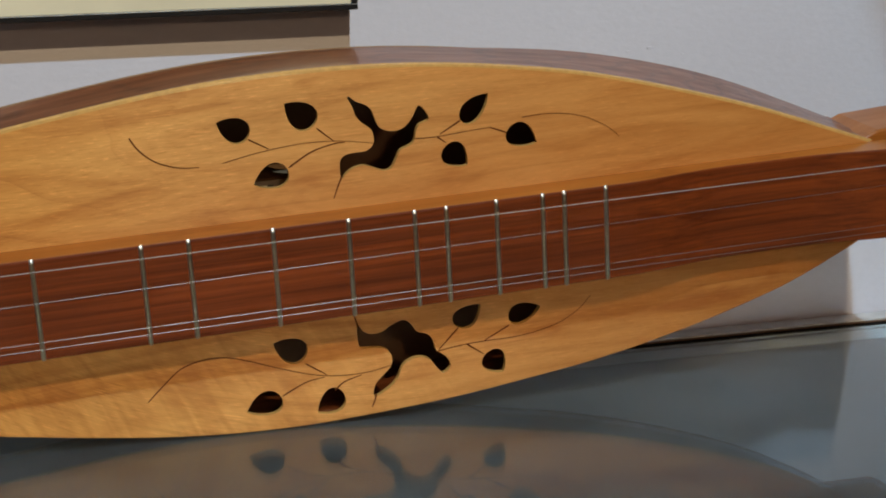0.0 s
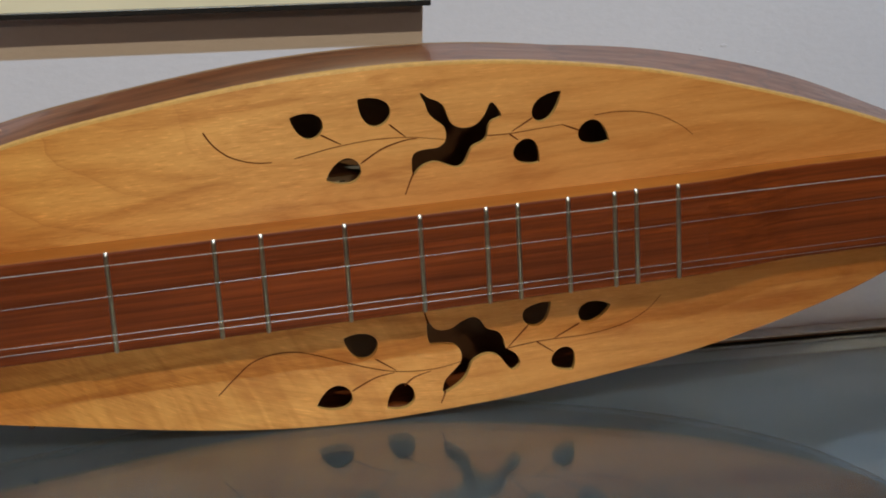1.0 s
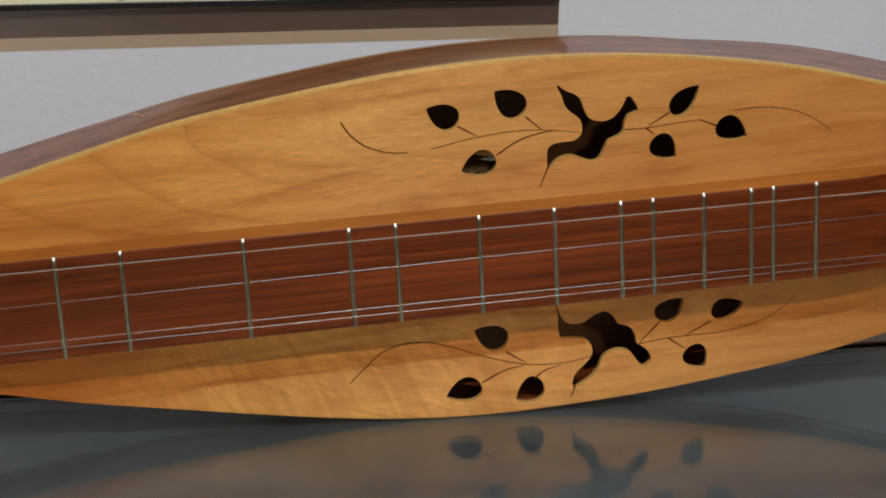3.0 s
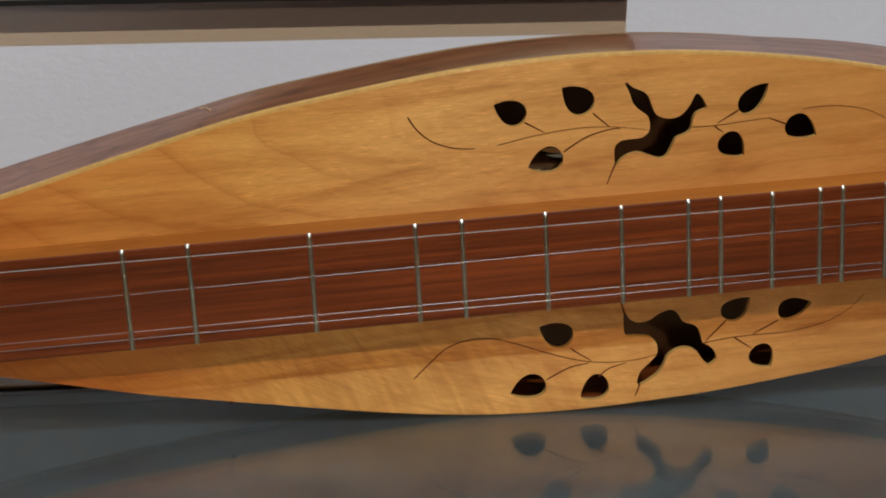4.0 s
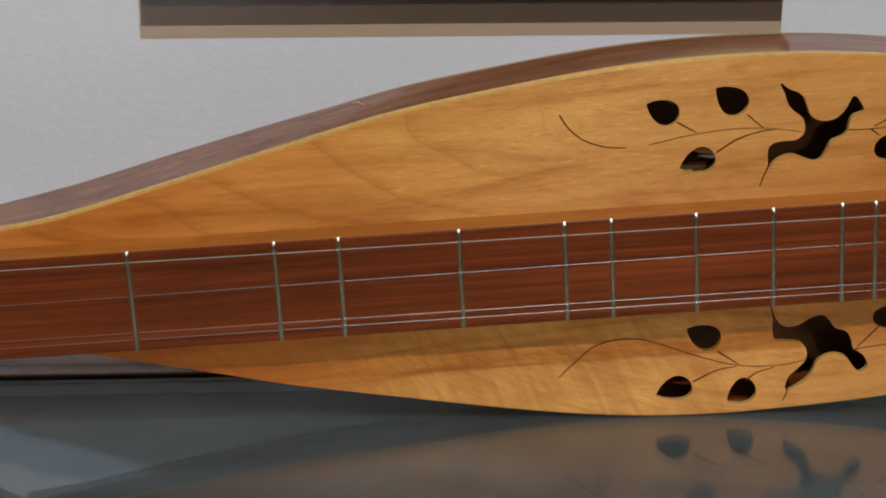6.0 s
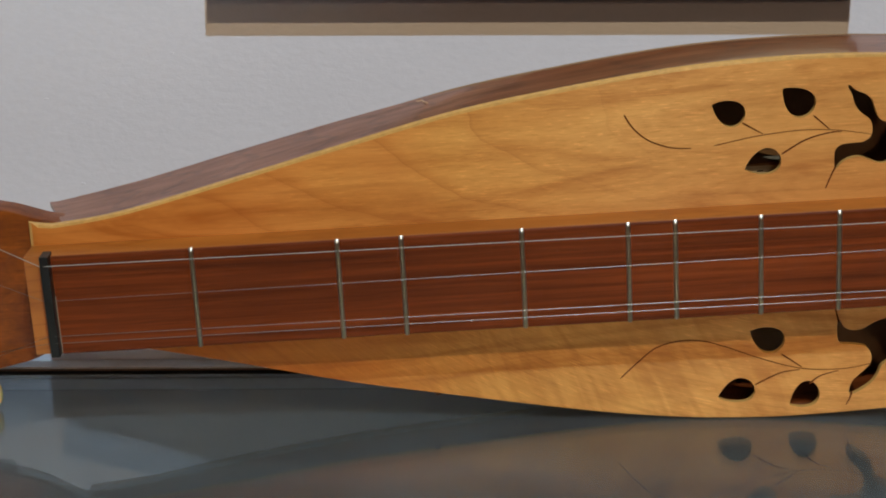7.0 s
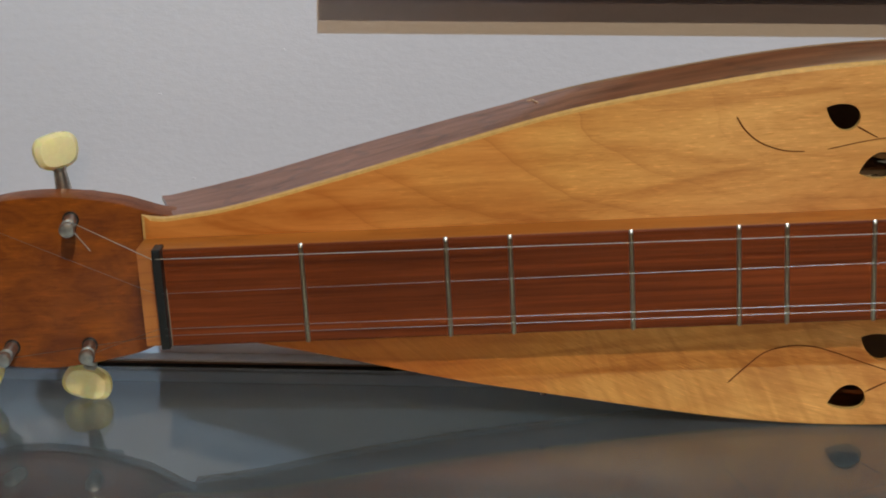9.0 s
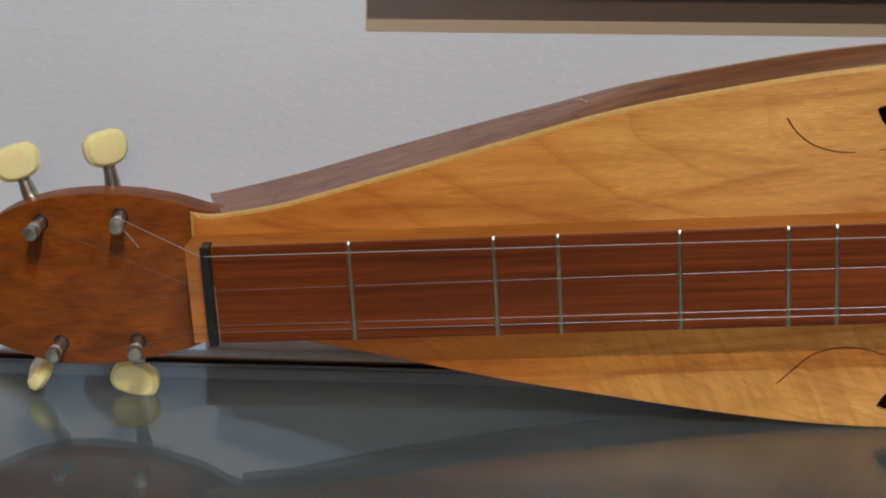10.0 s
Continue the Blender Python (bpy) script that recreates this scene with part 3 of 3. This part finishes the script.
def fret(x):
    bm = bmesh.new()
    section = [(-0.00115, 0.00085), (-0.00105, 0.0003), (-0.0006, -0.0002), (0.0, -0.0004), (0.0006, -0.0002), (0.00105, 0.0003), (0.00115, 0.00085)]
    loops = []
    # the upper end is filed to a bevel, its glint painted as whiter metal
    for z, k, w in ((-0.0252, 0.5, 0.5), (-0.0249, 0.85, 0.85), (-0.0244, 1.0, 1.0), (0.0236, 1.0, 1.0), (0.0240, 0.94, 1.0), (0.0246, 0.62, 1.0), (0.0252, 0.28, 0.95), (0.0256, 0.05, 0.8)):
        loops.append([bm.verts.new((x + dx * w, 0.00085 + (y - 0.00085) * k, z)) for dx, y in section])
    for a, b in zip(loops, loops[1:]):
        skin(bm, a, b)
    bm.faces.new(loops[0])
    bm.faces.new(loops[-1][::-1])
    bar_ob = sharp(part("fret", bm, M_STEEL, dulcimer, "", True), 50)
    bar_ob.data.materials.append(M_GLINT)
    for face in bar_ob.data.polygons:
        if face.center.z > 0.0237:
            face.material_index = 1
    return bar_ob


for semitone, off in OFFS.items():
    fret(SCALE_LENGTH * (1 - 2 ** (-semitone / 12)) + off / 1000)

part("nut", box(bmesh.new(), (0.0003, -0.0046, -0.0247), (0.0046, 0.0055, 0.0266), 0.0005), M_BLACK, dulcimer, "black nut")

part("nut_seam", box(bmesh.new(), (0.0047, 0.0003, -0.0245), (0.0050, 0.0010, 0.0050)), plain("pale_glue", (0.32, 0.23, 0.16), 0.6), dulcimer, "pale line of dried glue beside the nut")

# ---- headstock ----
HEAD = catmull(mm([(7, 34.6), (-2, 36.2), (-10, 38.9), (-20, 42.2), (-35, 45.2), (-49, 46.8), (-63, 47.3), (-78, 46.4), (-93, 43.4), (-108, 37.8), (-126, 26), (-142, 13), (-147, 0), (-142, -13), (-128, -25), (-115, -32.4), (-102, -38.0), (-88, -42.0), (-74, -43.6), (-59, -43.7), (-44, -42.0), (-29, -39.3), (-16, -36.2), (-2, -30), (7, -27)]), 5) + mm([(7, 0)])
sharp(part("headstock", plate(HEAD, 0.0262, 0.0420, 0.0010), M_HEAD, dulcimer, "reddish mahogany headstock", True))
part("tail_block", plate(mm([(680, 25.5), (690, 29.5), (720, 31), (720, -28), (680, -26)]), 0.0260, 0.0705, 0.0012), M_CHERRY, dulcimer, "cherry block at the tail end")


def button_mesh(m, wide):
    """A keystone-shaped tuner button: wide and flat, thicker at its rim's foot, with a soft edge."""
    bm = bmesh.new()
    loops = []
    shape = catmull([(-5.4, -0.6), (-10.4, 1.8), (-12.9, 7.2), (-12.6, 12.8), (-8.6, 16.6), (0.0, 17.6), (8.6, 16.6), (12.6, 12.8), (12.9, 7.2), (10.4, 1.8), (5.4, -0.6), (0, -1.0)], 4, True)
    for k, y in ((0.74, -4.0), (0.80, -3.9), (0.97, -1.9), (1.0, -1.5), (1.0, 1.5), (0.97, 1.9), (0.80, 3.9), (0.74, 4.0)):
        loops.append([bm.verts.new(m @ (Vector((x * k * wide, y * (0.75 + 0.25 * abs(x) / 11), 8.4 + (z - 8.4) * k)) / 1000)) for x, z in shape])
    for a, b in zip(loops, loops[1:]):
        skin(bm, a, b)
    bm.faces.new(loops[0])
    bm.faces.new(loops[-1][::-1])
    return bm


def tuner(x, z, sign, bx, bz, turn, lean=0.0, wide=1.0):
    """A post through the headstock, its housing behind, and a cream button on a shaft."""
    base = new("tuner")
    base.parent = dulcimer
    tagged(base, "nickel tuning machine with a cream plastic button")
    face = 0.0262
    up = Matrix.Translation((x / 1000, face, z / 1000)) @ pose(0, 0, 0, 90)
    part("bushing", lathe(bmesh.new(), [(0.0042, 0.0), (0.0042, 0.0002), (0.0039, 0.0003), (0.0034, 0.0003)], up), M_BLACK, base, "dark worn hole round the post", True)
    # the post leans with the pull of its string
    up = Matrix.Translation((x / 1000, face, z / 1000)) @ Vector((0, 0, 1)).rotation_difference(Vector((0.12 if x > -60 else -0.03, -1.0, -0.08))).to_matrix().to_4x4()
    sharp(part("post", lathe(bmesh.new(), [(0.0033, 0.0), (0.0033, 0.009), (0.0028, 0.0101), (0.0028, 0.0124), (0.0036, 0.0134), (0.0039, 0.0142), (0.0039, 0.0158), (0.0034, 0.0167), (0.0020, 0.0172)], up), M_POST, base, "", True))
    wind = [tuple(up @ Vector((0.0034 * math.cos(a), 0.0034 * math.sin(a), 0.0098 + 0.00021 * a))) for a in [k * 0.45 for k in range(30)]]
    part("string_winding", tube(wind, 0.00038, 6), M_WOUND, base)
    y = 0.0465
    foot = (x + 0.55 * (bx - x) - (2.4 if sign > 0 else 0.0), sign * 40)
    part("housing", box(bmesh.new(), ((x - 9) / 1000, 0.0422, (z - 9) / 1000), ((x + 9) / 1000, 0.0500, (z + 9) / 1000), 0.0012), M_POST, base)
    axis = Vector((bx - foot[0], 0, bz - foot[1])).normalized()
    roll = math.degrees(math.atan2(axis.x, axis.z))
    stem = Matrix.Translation((foot[0] / 1000, y, foot[1] / 1000)) @ pose(0, 0, 0, 0, roll, 0)
    length = (Vector((bx, bz)) - Vector(foot)).length / 1000
    sharp(part("shaft", lathe(bmesh.new(), [(0.0032, -0.012), (0.0032, 0.0), (0.0046, 0.0), (0.0046, 0.0012), (0.0042, 0.0018), (0.0041, length * 0.40), (0.0032, length - 0.0020), (0.0037, length - 0.0014), (0.0038, length)], stem, 18), M_POST, base, "", True))
    top = Matrix.Translation((bx / 1000, y, bz / 1000)) @ pose(0, 0, 0, 0, roll, 0) @ pose(0, 0, 0, lean, 0, turn)
    sharp(part("button", button_mesh(top, wide), M_IVORY, base, "cream plastic button", True), 28)
    return base


tuner(-45.7, 35.2, 1, -54.2, 57.4, 38, 0, 0.90)
tuner(-86.8, 33.4, 1, -99.8, 52.2, 20, 0, 0.94)
tuner(-44.0, -31.8, -1, -51.4, -51.8, 2, 0)
tuner(-84.2, -31.4, -1, -98.6, -47.4, 76, 0)

# ---- strings ----
NUT_Y = -0.0046
for at_nut, at_tail, post, radius in ((22.0, 19.1, (-42.6, 37.0), 0.00021), (4.4, 8.4, (-83.0, 35.0), 0.0001), (-13.7, -14.0, (-40.6, -32.6), 0.00013), (-17.3, -17.5, (-80.4, -33.0), 0.00013)):
    path = [(post[0] / 1000, 0.0149, post[1] / 1000), (0.0003, NUT_Y + 0.0003, at_nut / 1000), (0.0046, NUT_Y, at_nut / 1000)]
    path += [(0.0046 + (0.712 - 0.0046) * k / 6, NUT_Y - 0.0034 * k / 6, (at_nut + (at_tail - at_nut) * k / 6) / 1000) for k in range(1, 7)]
    part("string", tube(path, radius), M_WOUND if radius > 0.0002 else M_STRING, dulcimer, "wound steel bass string" if radius > 0.0002 else "thin plain steel string")
part("string_end", tube([(-0.0410, 0.0118, 0.0330), (-0.0372, 0.0125, 0.0272), (-0.0342, 0.0135, 0.0222)], 0.00028), M_WOUND, dulcimer)

part("side_scratch", tube([(x, y, 0.0765 + (x - 0.186) * 0.235) for x, y in ((0.1838, 0.0665), (0.1868, 0.0655), (0.1874, 0.0610), (0.1892, 0.0560))], 0.0005, 5), plain("bare_scratch", (0.66, 0.42, 0.28), 0.6), dulcimer, "pale scratch in the side")

part("edge_chip", box(bmesh.new(), (0.1845, BOARD + 0.0006, -0.0672), (0.1875, BOARD + 0.0030, -0.0648), 0.0009), plain("dark_chip", (0.05, 0.02, 0.01), 0.8), dulcimer, "small dark splinter on the lower edge")

# ---- maker's label inside the body ----
part("brace", box(bmesh.new(), (0.338, 0.0372, 0.012), (0.373, BACK - 0.0003, 0.0410), 0.0015), M_INNER, dulcimer, "bare wooden brace inside the body")
label = part("paper_label", box(bmesh.new(), (0.342, 0.0366, 0.014), (0.372, 0.0370, 0.0400)), M_PAPER, dulcimer, "small paper label on the brace inside the body")
for x, z, w in ((0.346, 0.0368, 0.003), (0.3510, 0.0372, 0.003), (0.3460, 0.0345, 0.007), (0.345, 0.0320, 0.008), (0.345, 0.0290, 0.006)):
    part("writing_bar", box(bmesh.new(), (x, 0.0362, z), (x + w, 0.03645, z + 0.0006)), M_INK, label)

# ---- small paint flaws on the wall ----
for x, z, size in ((0.594, 0.177, 0.0022), (0.580, 0.1755, 0.0014), (-0.006, 0.104, 0.0016), (-0.023, 0.151, 0.0014), (0.615, 0.1725, 0.0010), (0.046, 0.176, 0.0012)):
    bm = bmesh.new()
    bmesh.ops.create_icosphere(bm, subdivisions=2, radius=size * 0.6)
    for v in bm.verts:
        v.co = Vector((v.co.x * 1.5, v.co.y * 0.02, v.co.z * 0.7)) * (1 + 0.35 * noise.noise(v.co * 900 + Vector((x * 40, 0, 0))))
        v.co += Vector((x, WALL_Y - 0.0001, z))
    tagged(part("paint_nub", bm, M_WALL, None, "", True), "small lump of dried wall paint", kind="structure")
